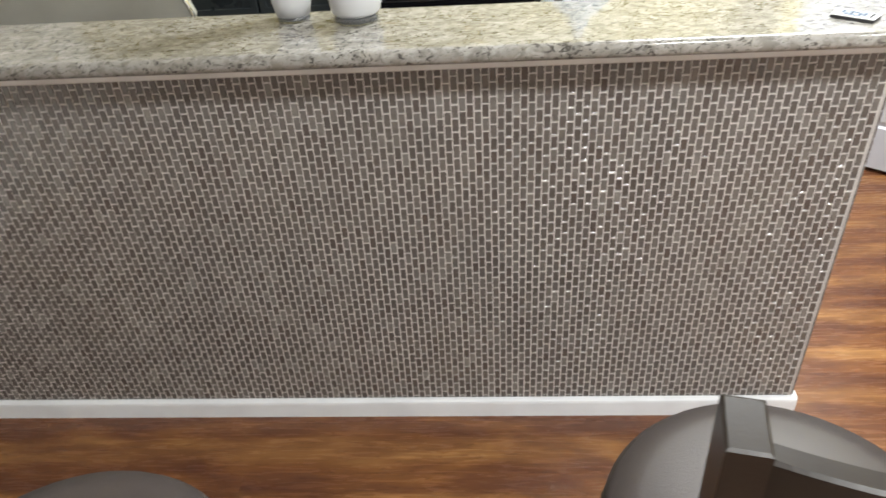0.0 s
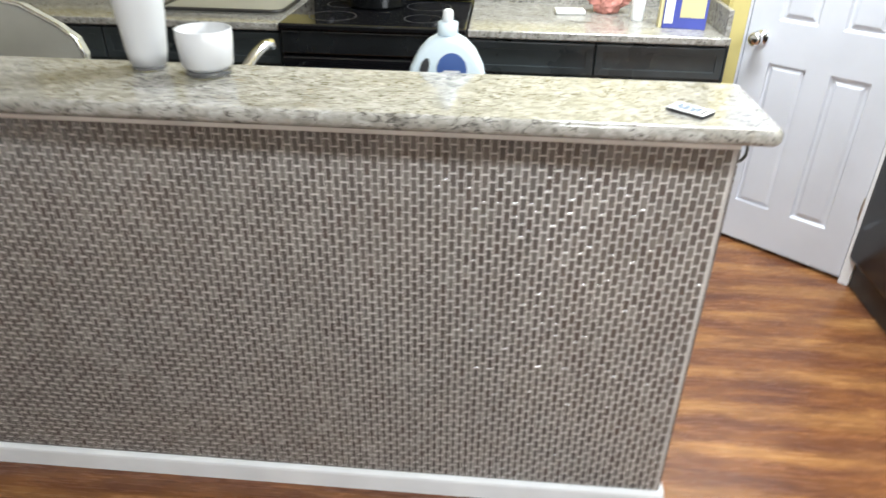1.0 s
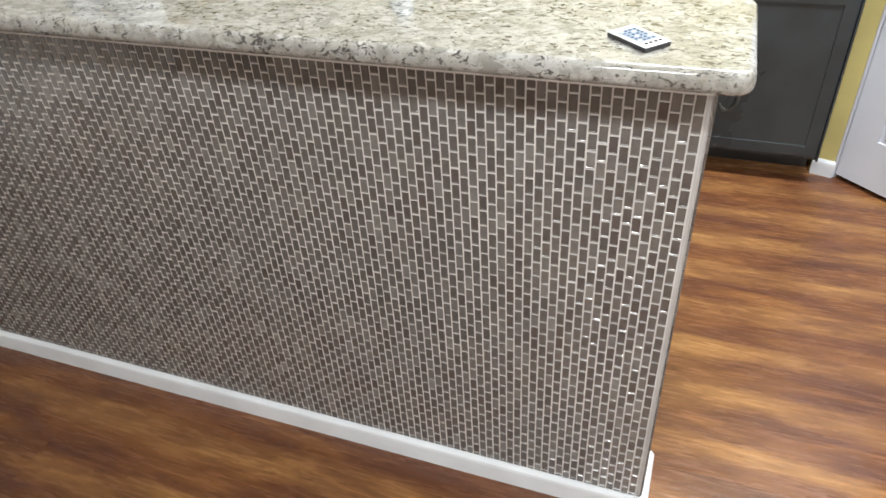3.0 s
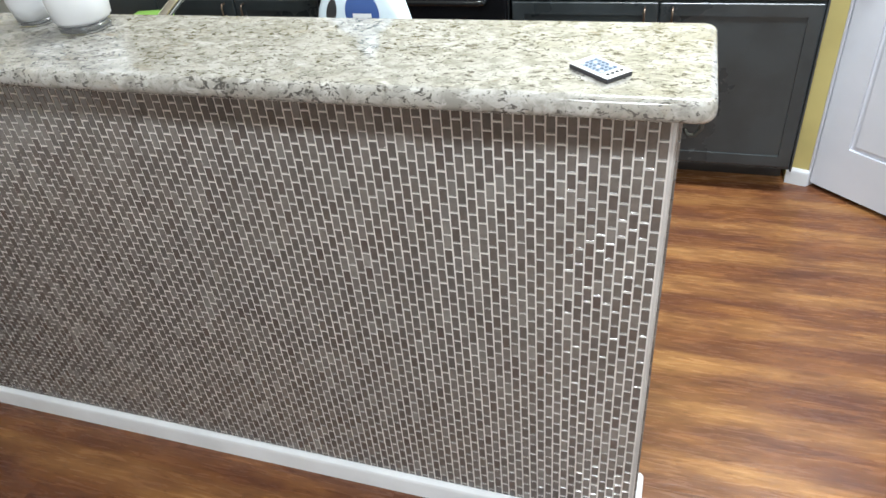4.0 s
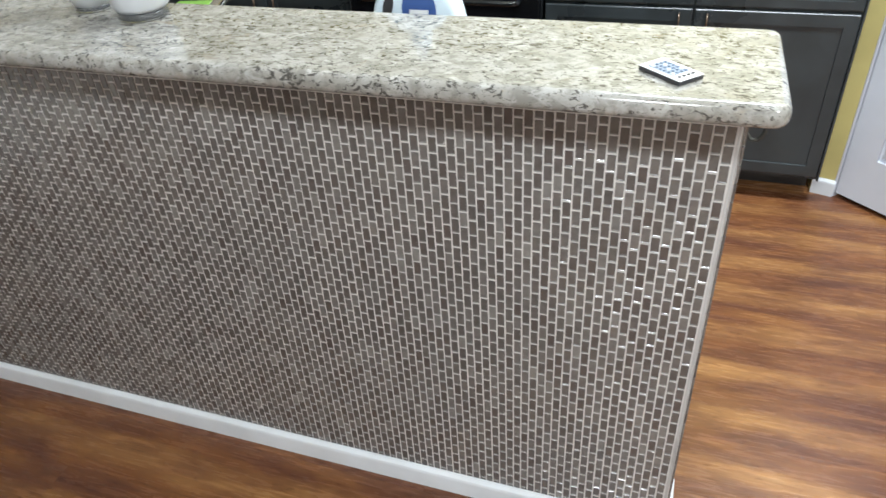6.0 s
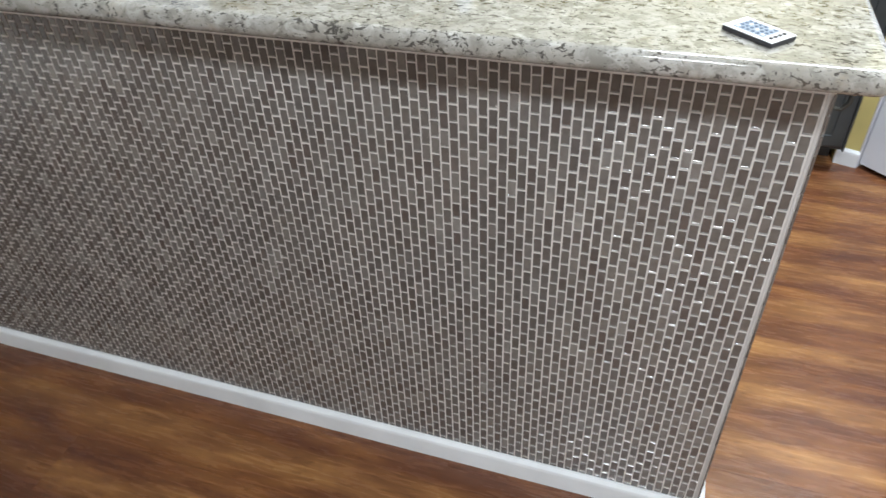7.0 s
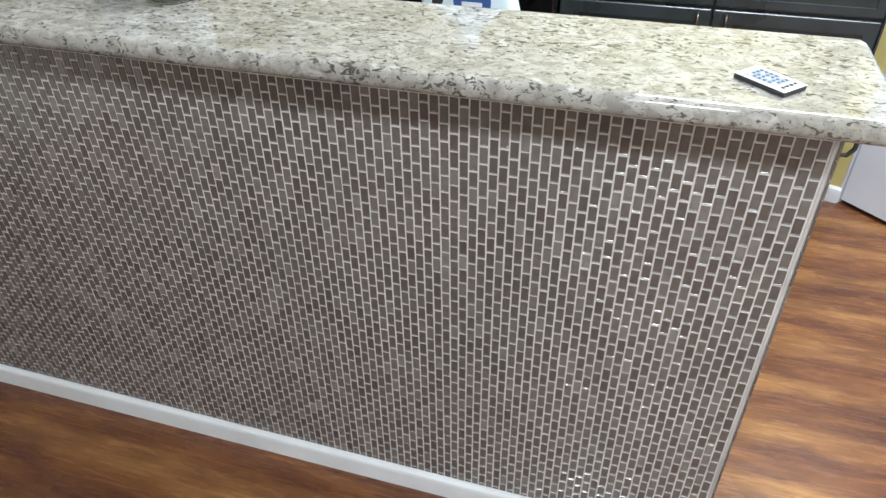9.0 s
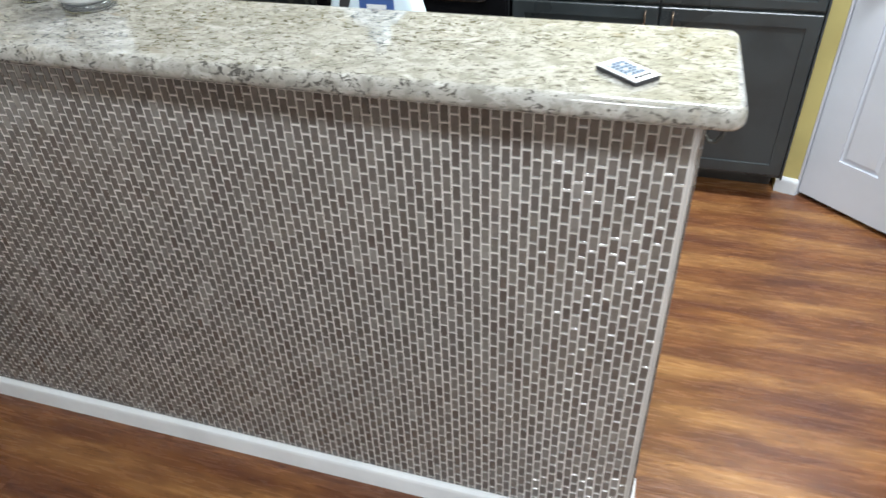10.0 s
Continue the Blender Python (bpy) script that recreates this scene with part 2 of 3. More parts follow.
# ---- building helpers ----
def part(name, bm, mat, parent=None, label="", smooth=False):
    """Links a bmesh as one mesh object, under a thing or a part."""
    mesh = bpy.data.meshes.new(name)
    bmesh.ops.recalc_face_normals(bm, faces=bm.faces)
    bm.to_mesh(mesh)
    bm.free()
    mesh.materials.append(mat)
    if smooth:
        for p in mesh.polygons:
            p.use_smooth = True
    ob = new(name, mesh)
    ob.parent = parent
    if label:
        ob["label"] = label
    return ob


def thing(name, m, label, category, group="", kind=""):
    ob = new(name)
    ob.empty_display_size = 0.05
    ob.matrix_world = m
    return tagged(ob, label, category, group, kind)


def box(x0, x1, y0, y1, z0, z1, bevel=0.0, segments=2, bm=None):
    own = bmesh.new()
    bmesh.ops.create_cube(own, size=1.0)
    for v in own.verts:
        v.co = Vector(((x0 + x1) / 2 + v.co.x * (x1 - x0), (y0 + y1) / 2 + v.co.y * (y1 - y0), (z0 + z1) / 2 + v.co.z * (z1 - z0)))
    if bevel:
        bmesh.ops.bevel(own, geom=own.edges[:], offset=bevel, segments=segments, profile=0.5, affect="EDGES")
    if bm is None:
        return own
    join(bm, own)
    return bm


def join(bm, other):
    mesh = bpy.data.meshes.new("joined")
    other.to_mesh(mesh)
    other.free()
    bm.from_mesh(mesh)
    bpy.data.meshes.remove(mesh)
    return bm


def lathe(profile, steps=40, sx=1.0, sy=1.0):
    """A turned form from (radius, height) pairs."""
    bm = bmesh.new()
    rings = []
    for r, z in profile:
        if r < 1e-6:
            rings.append([bm.verts.new((0, 0, z))])
        else:
            rings.append([bm.verts.new((sx * r * math.cos(2 * math.pi * i / steps), sy * r * math.sin(2 * math.pi * i / steps), z)) for i in range(steps)])
    for a, b in zip(rings, rings[1:]):
        for i in range(steps):
            j = (i + 1) % steps
            q = [a[i % len(a)], a[j % len(a)], b[j % len(b)], b[i % len(b)]]
            q = list(dict.fromkeys(q))
            if len(q) > 2:
                bm.faces.new(q)
    return bm


def tube(points, radius, steps=12):
    """A round rod along points; radius may be one number or one per point."""
    bm = bmesh.new()
    pts = [Vector(p) for p in points]
    radii = radius if isinstance(radius, (list, tuple)) else [radius] * len(pts)
    rings = []
    side = None
    for i, p in enumerate(pts):
        way = (pts[min(i + 1, len(pts) - 1)] - pts[max(i - 1, 0)]).normalized()
        if side is None:
            side = way.orthogonal().normalized()
        side = (side - way * side.dot(way)).normalized()
        up = way.cross(side)
        rings.append([bm.verts.new(p + radii[i] * (side * math.cos(2 * math.pi * k / steps) + up * math.sin(2 * math.pi * k / steps))) for k in range(steps)])
    for a, b in zip(rings, rings[1:]):
        for k in range(steps):
            bm.faces.new((a[k], a[(k + 1) % steps], b[(k + 1) % steps], b[k]))
    bm.faces.new(rings[0])
    bm.faces.new(rings[-1][::-1])
    return bm


def outline(points, y0, y1, bevel=0.0, segments=2):
    """A flat outline in x and z, given thickness in y."""
    bm = bmesh.new()
    f = bm.faces.new([bm.verts.new((x, y0, z)) for x, z in points])
    out = bmesh.ops.extrude_face_region(bm, geom=[f])
    for v in out["geom"]:
        if isinstance(v, bmesh.types.BMVert):
            v.co.y = y1
    if bevel:
        rim = [e for e in bm.edges if abs(e.verts[0].co.y - e.verts[1].co.y) < 1e-7]
        bmesh.ops.bevel(bm, geom=rim, offset=bevel, segments=segments, profile=0.5, affect="EDGES")
    return bm


def structure(name, bm, mat, label, category):
    return tagged(part(name, bm, mat), label, category, kind="structure")


# ---- measures of the place ----
BAR_L = -2.9                    # the bar runs from the left wall to its free end at x = 0
TILE_TOP, TILE_LOW = 1.0125, 0.0645
EDGE = -0.0068
SLAB_Z0, SLAB_Z1 = 1.052, 1.085
SLAB_F, SLAB_B, SLAB_R = -0.096, 0.207, 0.044
BACK_Y = 2.155
COUNTER = 0.887
COUNTER_F = 1.52
CEIL = 2.74
STOVE_L, STOVE_R = -1.362, -0.602
END_X = 0.426

# ---- setting ----
structure("subfloor", box(-2.9, 3.0, -2.7, 2.4, -0.12, -0.012), IRON, "dark underlay below the laminate floor", "floor")
structure("ceiling", box(-2.9, 3.0, -2.7, 2.4, CEIL, CEIL + 0.1), CEILING, "plain white matt ceiling", "ceiling")
structure("wall_west", box(-3.02, -2.9, -2.7, 2.4, 0, CEIL), CREAM, "unseen plain cream wall that closes the room and bounces light", "wall")
structure("wall_east", box(3.0, 3.12, -2.7, 2.4, 0, CEIL), CREAM, "unseen plain cream wall that closes the room and bounces light", "wall")
# unseen; set near the bar so its bounce fills the tiled front
structure("wall_south_bounce", box(-2.9, 3.0, -2.82, -2.7, 0, CEIL), CREAM, "unseen plain cream wall that closes the room and bounces light", "wall")
structure("wall_north", box(-2.9, 3.0, BACK_Y + 0.006, BACK_Y + 0.12, 0, CEIL), YELLOW, "yellow painted kitchen wall behind the counter", "wall")

# the bar's knee wall, with its tile bed, trim strip and baseboard
bar_wall = structure("wall_bar", box(BAR_L, -0.006, 0.008, 0.132, 0, SLAB_Z0), GROUT, "low bar wall faced with small taupe glass mosaic tiles", "bar wall")
part("grout_bed", box(BAR_L, -0.0005, 0.0013, 0.0078, TILE_LOW - 0.006, TILE_TOP + 0.0002, 0.0), GROUT, bar_wall)
part("edge_strip", box(EDGE + 0.0014, -0.0004, 0.0004, 0.0012, TILE_LOW - 0.004, TILE_TOP, 0.0002, 1), EDGING, bar_wall, "pale grout line down the corner of the bar")
part("end_grout_bed", box(-0.0058, 0.0040, 0.008, 0.130, TILE_LOW - 0.006, TILE_TOP + 0.002), GROUT, bar_wall)
part("end_backing", box(0.0036, 0.0093, 0.0002, 0.130, 0.0, 0.0628), SKIRT, bar_wall)
part("trim_strip", box(BAR_L, 0.004, -0.004, 0.0078, TILE_TOP + 0.0005, SLAB_Z0 - 0.0004, 0.002), CAULK, bar_wall, "grey trim strip under the granite slab")


def skirting(name, length, label):
    """A baseboard with an eased top, along +x from 0, its back at y = 0, facing -y."""
    points = [(0.0, 0.0), (-0.012, 0.0), (-0.012, 0.049), (-0.0105, 0.056), (-0.006, 0.0615), (-0.004, 0.0642), (0.0, 0.0642)]
    bm = bmesh.new()
    a = [bm.verts.new((0, y, z)) for y, z in points]
    b = [bm.verts.new((length, y, z)) for y, z in points]
    n = len(points)
    for i in range(n):
        bm.faces.new((a[i], a[(i + 1) % n], b[(i + 1) % n], b[i]))
    bm.faces.new(a)
    bm.faces.new(b[::-1])
    return tagged(part(name, bm, SKIRT), label, "baseboard", kind="structure")


skirting("baseboard", 2.9 + 0.0145, "white painted baseboard along the bar wall").matrix_world = pose(BAR_L, -0.0005, 0)
skirting("baseboard", 0.13, "short white painted baseboard round the end of the bar").matrix_world = pose(0.0095, 0.0005, 0, 0, 0, 90)

# ---- bar top ----
def slab(x0, x1, y0, y1, z0, z1, corner, edge):
    """A stone slab with rounded corners at its right end and a rounded edge."""
    pts = [(x0, y0)]
    for cx, cy, a0 in ((x1 - corner, y0 + corner, -90), (x1 - corner, y1 - corner, 0)):
        pts += [(cx + corner * math.cos(radians(a0 + 15 * k)), cy + corner * math.sin(radians(a0 + 15 * k))) for k in range(7)]
    pts.append((x0, y1))
    bm = bmesh.new()
    f = bm.faces.new([bm.verts.new((x, y, z0)) for x, y in pts])
    out = bmesh.ops.extrude_face_region(bm, geom=[f])
    for v in out["geom"]:
        if isinstance(v, bmesh.types.BMVert):
            v.co.z = z1
    rim = [e for e in bm.edges if abs(e.verts[0].co.z - e.verts[1].co.z) < 1e-7]
    bmesh.ops.bevel(bm, geom=rim, offset=edge, segments=5, profile=0.5, affect="EDGES")
    return bm


top = part("granite_slab", slab(BAR_L + 0.002, SLAB_R, SLAB_F, SLAB_B, SLAB_Z0, SLAB_Z1, 0.022, 0.013), GRANITE, smooth=True)
for p in top.data.polygons:
    p.use_smooth = abs(p.normal.z) < 0.995
tagged(top, "polished cream granite bar top with dark flecks and rounded edge", "countertop")


# ---- kitchen side ----
def knob_handle(parent, x, y, z):
    """A small upright pull on a cabinet front that faces -y."""
    bm = tube([(x, y, z + 0.025), (x, y - 0.02, z + 0.025), (x, y - 0.026, z + 0.015), (x, y - 0.026, z - 0.015), (x, y - 0.02, z - 0.025), (x, y, z - 0.025)], 0.004, 8)
    part("handle", bm, BRONZE, parent, "small dark bronze pull", True)


def shaker(parent, name, x0, x1, z0, z1, y):
    """A framed front that faces -y, its face at y: four rails round a sunk panel."""
    w = min(0.055, (z1 - z0) * 0.28)
    bm = box(x0, x1, y, y + 0.018, z0, z1, 0.005, 3)
    face = max((f for f in bm.faces if f.calc_center_median().y < y + 0.001), key=lambda f: f.calc_area())
    bmesh.ops.inset_individual(bm, faces=[face], thickness=w, depth=0.0)
    bmesh.ops.inset_individual(bm, faces=[face], thickness=0.002, depth=0.0)
    for v in face.verts:
        v.co.y += 0.005
    return part(name, bm, CABINET, parent)


def base_cabinet(x0, x1, front, back, label, doors, high=COUNTER - 0.032):
    cab = thing("base_cabinet", pose((x0 + x1) / 2, (front + back) / 2, 0), label, "cabinet", "kitchen base cabinets")
    inv = cab.matrix_world.inverted()
    obs = [part("body", box(x0, x1, front, back, 0.10, high), CABINET), part("toe_kick", box(x0 + 0.004, x1 - 0.004, front + 0.125, back, 0.0, 0.0998), IRON)]
    step = (x1 - x0) / doors
    for i in range(doors):
        a, b = x0 + i * step + 0.003, x0 + (i + 1) * step - 0.003
        d = shaker(None, "drawer_front", a, b, 0.715, high - 0.012, front - 0.0185)
        obs.append(d)
        d = shaker(None, "door", a, b, 0.115, 0.705, front - 0.0185)
        obs.append(d)
        inner = b - 0.042 if i % 2 == 0 else a + 0.042
        knob_handle(d, inner, front - 0.0185, 0.665)
    for o in obs:
        o.parent, o.matrix_parent_inverse = cab, inv
    return cab


corner_cabinet = base_cabinet(STOVE_R + 0.004, END_X - 0.004, COUNTER_F + 0.04, BACK_Y, "black base cabinet with two framed doors and drawers", 2)
filler = part("filler_strip", box(END_X - 0.0038, END_X + 0.003, COUNTER_F + 0.024, COUNTER_F + 0.06, 0.10, COUNTER - 0.034, 0.001, 1), CABINET)
filler.parent, filler.matrix_parent_inverse = corner_cabinet, corner_cabinet.matrix_world.inverted()
base_cabinet(-2.88, STOVE_L - 0.004, COUNTER_F + 0.04, BACK_Y, "black base cabinet beside the black range", 4)
for x0, x1, label in ((STOVE_R + 0.003, END_X - 0.002, "granite worktop with a low upstand beside the range"), (-2.88, STOVE_L - 0.003, "granite worktop between wall and range")):
    w = part("worktop", box(x0, x1, COUNTER_F, BACK_Y - 0.022, COUNTER - 0.031, COUNTER, 0.006, 3), GRANITE)
    tagged(w, label, "countertop", "kitchen worktops")
    u = part("upstand", box(x0, x1, BACK_Y - 0.0215, BACK_Y, COUNTER - 0.031, COUNTER + 0.10, 0.003, 2), GRANITE, w)
    if x0 > -1:
        part("side_upstand", box(x1 - 0.02, x1, COUNTER_F + 0.03, BACK_Y - 0.022, COUNTER + 0.0002, COUNTER + 0.10, 0.003, 2), GRANITE, w)

# cabinet and worktop on the kitchen side of the bar
sink_cab = thing("sink_cabinet", pose(-1.45, 0.43, 0), "black base cabinet backing onto the bar wall", "cabinet")
c = part("body", box(-2.88, -0.03, 0.1335, 0.72, 0.10, COUNTER - 0.032), CABINET)
c.parent, c.matrix_parent_inverse = sink_cab, sink_cab.matrix_world.inverted()
c = part("toe_kick", box(-2.87, -0.04, 0.14, 0.65, 0.0, 0.0998), IRON)
c.parent, c.matrix_parent_inverse = sink_cab, sink_cab.matrix_world.inverted()
bm = box(-2.88, -1.42, 0.134, 0.76, COUNTER - 0.031, COUNTER, 0.004, 2)
box(-0.78, -0.02, 0.134, 0.76, COUNTER - 0.031, COUNTER, 0.004, 2, bm)
box(-1.4198, -0.7802, 0.134, 0.255, COUNTER - 0.031, COUNTER, 0.0, 1, bm)
box(-1.4198, -0.7802, 0.68, 0.76, COUNTER - 0.031, COUNTER, 0.0, 1, bm)
tagged(part("sink_worktop", bm, GRANITE), "lower granite worktop round the sink behind the bar", "countertop")
bm = bmesh.new()
join(bm, box(-1.418, -0.782, 0.257, 0.678, COUNTER - 0.19, COUNTER - 0.185))
box(-1.418, -1.412, 0.257, 0.678, COUNTER - 0.1848, COUNTER - 0.002, 0, 1, bm)
box(-0.788, -0.782, 0.257, 0.678, COUNTER - 0.1848, COUNTER - 0.002, 0, 1, bm)
box(-1.4118, -0.7882, 0.257, 0.263, COUNTER - 0.1848, COUNTER - 0.002, 0, 1, bm)
box(-1.4118, -0.7882, 0.672, 0.678, COUNTER - 0.1848, COUNTER - 0.002, 0, 1, bm)
tagged(part("sink", bm, STEEL), "stainless steel sink set into the lower worktop", "sink")


def tap():
    """Chrome mixer with a slanted spout and two clear handles."""
    t = thing("faucet", pose(-1.085, 0.300, COUNTER), "chrome kitchen faucet with clear handles behind the bar", "faucet")
    part("base_plate", box(-0.11, 0.11, -0.028, 0.028, 0.0, 0.014, 0.006, 3), CHROME, t)
    part("body", lathe([(0, 0.0142), (0.022, 0.0142), (0.021, 0.05), (0.018, 0.10), (0.015, 0.13), (0, 0.131)], 24), CHROME, t, smooth=True)
    part("spout", tube([(0, 0, 0.118), (0.004, 0.03, 0.150), (0.016, 0.075, 0.174), (0.032, 0.115, 0.190), (0.039, 0.133, 0.190), (0.042, 0.138, 0.177)],
                       [0.013, 0.0125, 0.012, 0.012, 0.0115, 0.011], 14), CHROME, t, smooth=True)
    for s in (-1, 1):
        h = part("handle", lathe([(0, -0.0258), (0.013, -0.0258), (0.011, 0.05), (0, 0.051)], 16), CHROME, t, smooth=True)
        h.location = (0.07 * s, 0, 0.04)
        k = part("knob", lathe([(0, 0.0512), (0.016, 0.0512), (0.024, 0.066), (0.024, 0.084), (0.017, 0.097), (0, 0.1)], 8), CLEAR, h, "clear faceted knob")
    return t


tap()


def range_cooker():
    r = thing("range", pose((STOVE_L + STOVE_R) / 2, 1.83, -0.030), "black enamel electric range with a glossy cooktop", "stove")
    w, f = 0.377, -0.315
    part("body", box(-w, w, f + 0.03, 0.31, 0.03, 0.895, 0.004, 1), BLACK, r)
    part("cooktop", box(-w - 0.002, w + 0.002, f - 0.012, 0.25, 0.8955, 0.922, 0.008, 3), BLACKGLASS, r, "glossy black glass cooktop")
    part("oven_door", box(-w + 0.004, w - 0.004, f - 0.006, f + 0.0295, 0.24, 0.79, 0.008, 2), BLACKGLASS, r)
    part("drawer", box(-w + 0.004, w - 0.004, f - 0.002, f + 0.0295, 0.05, 0.23, 0.008, 2), BLACK, r)
    part("front_rail", box(-w + 0.004, w - 0.004, f - 0.004, f + 0.0295, 0.80, 0.893, 0.006, 2), BLACK, r)
    part("door_handle", tube([(-0.30, f - 0.006, 0.75), (-0.30, f - 0.045, 0.752), (-0.28, f - 0.052, 0.752), (0.28, f - 0.052, 0.752), (0.30, f - 0.045, 0.752), (0.30, f - 0.006, 0.75)], 0.011, 10), BLACK, r, smooth=True)
    back = part("control_panel", box(-w, w, 0.2505, 0.318, 0.9225, 1.10, 0.012, 3), BLACK, r)
    for x in (-0.30, -0.20, 0.20, 0.30):
        k = part("dial", lathe([(0, 0), (0.022, 0), (0.02, 0.022), (0, 0.024)], 20), RDARK, back, smooth=True)
        k.matrix_basis = pose(x, 0.2502, 1.02, 90)
    part("clock_display", box(-0.09, 0.09, 0.2478, 0.2502, 0.99, 1.05), BLACKGLASS, back)
    for x, y, q in ((-0.19, -0.16, 0.10), (0.19, -0.16, 0.08), (-0.19, 0.1, 0.08), (0.19, 0.1, 0.10)):
        e = part("burner_ring", lathe([(q - 0.004, 0.9222), (q - 0.004, 0.9228), (q, 0.9228), (q, 0.9222)], 40), RDARK, r)
        e.location = (x, y, 0)
    return r


range_cooker()


def pot():
    p = thing("cooking_pot", pose(-1.03, 1.935, 0.8925), "black cooking pot standing on the range", "pot")
    part("body", lathe([(0, 0), (0.125, 0), (0.135, 0.01), (0.137, 0.13), (0.142, 0.135), (0.138, 0.137), (0.131, 0.13), (0.129, 0.012), (0, 0.01)], 36), BLACK, p, smooth=True)
    for s in (-1, 1):
        part("handle", tube([(s * 0.135, -0.03, 0.10), (s * 0.17, -0.025, 0.105), (s * 0.175, 0, 0.105), (s * 0.17, 0.025, 0.105), (s * 0.135, 0.03, 0.10)], 0.006, 8), BLACK, p, smooth=True)


pot()

# ---- pantry door in its slanting wall ----
DOOR_AT = pose(0.512, 1.625, 0, 0, 0, -41.7)


def local(ob):
    ob.matrix_world = DOOR_AT
    return ob


STRIP_AT = pose(0.4505, 1.648, 0, 0, 0, -17)
structure("wall_pantry_left", box(-0.010, 0.060, 0.0, 0.1, 0, CEIL), YELLOW, "narrow yellow wall strip beside the pantry door", "wall").matrix_world = STRIP_AT
local(structure("wall_pantry_head", box(-0.0215, 0.6415, 0.0, 0.1, 2.075, CEIL), YELLOW, "yellow wall above the pantry door", "wall"))
local(structure("wall_pantry_right", box(0.642, 2.6, 0.0, 0.1, 0, CEIL), YELLOW, "yellow wall behind the refrigerator", "wall"))
structure("wall_pantry_return", box(END_X + 0.004, END_X + 0.024, 1.66, BACK_Y, 0, CEIL), YELLOW, "yellow wall return at the end of the worktop", "wall")
b = skirting("baseboard", 0.078, "short white baseboard under the yellow wall strip")
b.matrix_world = STRIP_AT @ pose(-0.0185, -0.0005, 0)
b = skirting("baseboard", 0.10, "short white baseboard at the yellow wall corner")
b.matrix_world = STRIP_AT @ pose(-0.0065, 0.10, 0, 0, 0, -90)


def pantry_door():
    d = thing("door_1", DOOR_AT, "closed white six-panel pantry door with a chrome knob", "door", kind="structure")
    w, h = 0.60, 2.045
    xs = [0.003, 0.112, 0.258, 0.348, 0.494, w - 0.003]
    zs = [0.020, 0.198, 0.792, 0.955, 1.58, 1.69, 1.905, h]
    bm = bmesh.new()
    grid = [[bm.verts.new((x, 0.0, z)) for x in xs] for z in zs]
    cells = []
    for j in range(len(zs) - 1):
        for i in range(len(xs) - 1):
            f = bm.faces.new((grid[j][i], grid[j][i + 1], grid[j + 1][i + 1], grid[j + 1][i]))
            if i in (1, 3) and j in (1, 3, 5):
                cells.append(f)
    for f in cells:
        bmesh.ops.inset_individual(bm, faces=[f], thickness=0.012, depth=0.0)
        for v in f.verts:
            v.co.y += 0.009
        bmesh.ops.inset_individual(bm, faces=[f], thickness=0.012, depth=0.0)
        bmesh.ops.inset_individual(bm, faces=[f], thickness=0.018, depth=0.0)
        for v in f.verts:
            v.co.y -= 0.007
    edge = [e for e in bm.edges if e.is_boundary]
    out = bmesh.ops.extrude_edge_only(bm, edges=edge)
    for v in out["geom"]:
        if isinstance(v, bmesh.types.BMVert):
            v.co.y = 0.035
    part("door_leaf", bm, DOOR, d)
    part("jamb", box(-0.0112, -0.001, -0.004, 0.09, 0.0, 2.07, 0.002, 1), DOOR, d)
    part("jamb", box(w + 0.001, w + 0.041, -0.014, 0.09, 0.0, 2.07, 0.003, 2), WHITE, d)
    part("head_casing", box(-0.0112, w + 0.041, -0.014, 0.09, 2.0705, 2.0745 + 0.0, 0.001, 1), WHITE, d)
    k = part("knob", lathe([(0, 0), (0.031, 0), (0.030, 0.006), (0.012, 0.010), (0.011, 0.028), (0.022, 0.034), (0.028, 0.046), (0.025, 0.060), (0.014, 0.066), (0, 0.067)], 28), CHROME, d, "round chrome knob", True)
    k.matrix_basis = pose(0.058, -0.0005, 0.882, 90)
    for z in (0.33, 1.05, 1.80):
        part("hinge", tube([(w - 0.002, -0.006, z - 0.045), (w - 0.002, -0.006, z + 0.045)], 0.006, 10), STEEL, d, "brushed steel hinge")
    return d


pantry_door()


def fridge():
    f = thing("refrigerator", pose(0.955, 0.770, 0), "black refrigerator standing beside the pantry door", "refrigerator")
    part("body", box(0.075, 0.72, -0.44, 0.44, 0.04, 1.74, 0.01, 2), BLACK, f)
    for name, z0, z1 in (("freezer_door", 0.12, 0.62), ("fridge_door", 0.63, 1.735)):
        d = part(name, box(0.0, 0.0745, -0.44, 0.44, z0, z1, 0.018, 4), BLACK, f, smooth=False)
        part("handle", tube([(0.0, -0.37, z1 - 0.06), (-0.045, -0.37, z1 - 0.08), (-0.05, -0.37, (z0 + z1) / 2), (-0.045, -0.37, z0 + 0.08), (0.0, -0.37, z0 + 0.06)], 0.011, 10), BLACK, d, smooth=True)
    part("toe_grille", box(0.03, 0.074, -0.42, 0.42, 0.0, 0.11, 0.004, 1), IRON, f)


fridge()


# ---- on the bar ----
def tumbler():
    t = thing("tumbler", pose(-1.222, 0.140, SLAB_Z1), "tall frosted white glass tumbler on the bar", "tumbler")
    part("cup", lathe([(0, 0.012), (0.036, 0.012), (0.042, 0.04), (0.05, 0.13), (0.057, 0.25), (0.055, 0.25), (0.048, 0.13), (0.040, 0.045), (0, 0.03)], 48), FROST, t, smooth=True)
    part("foot", lathe([(0, 0), (0.033, 0), (0.036, 0.004), (0.036, 0.0118), (0, 0.0118)], 40), FOOT, t, "clear glass foot", True)


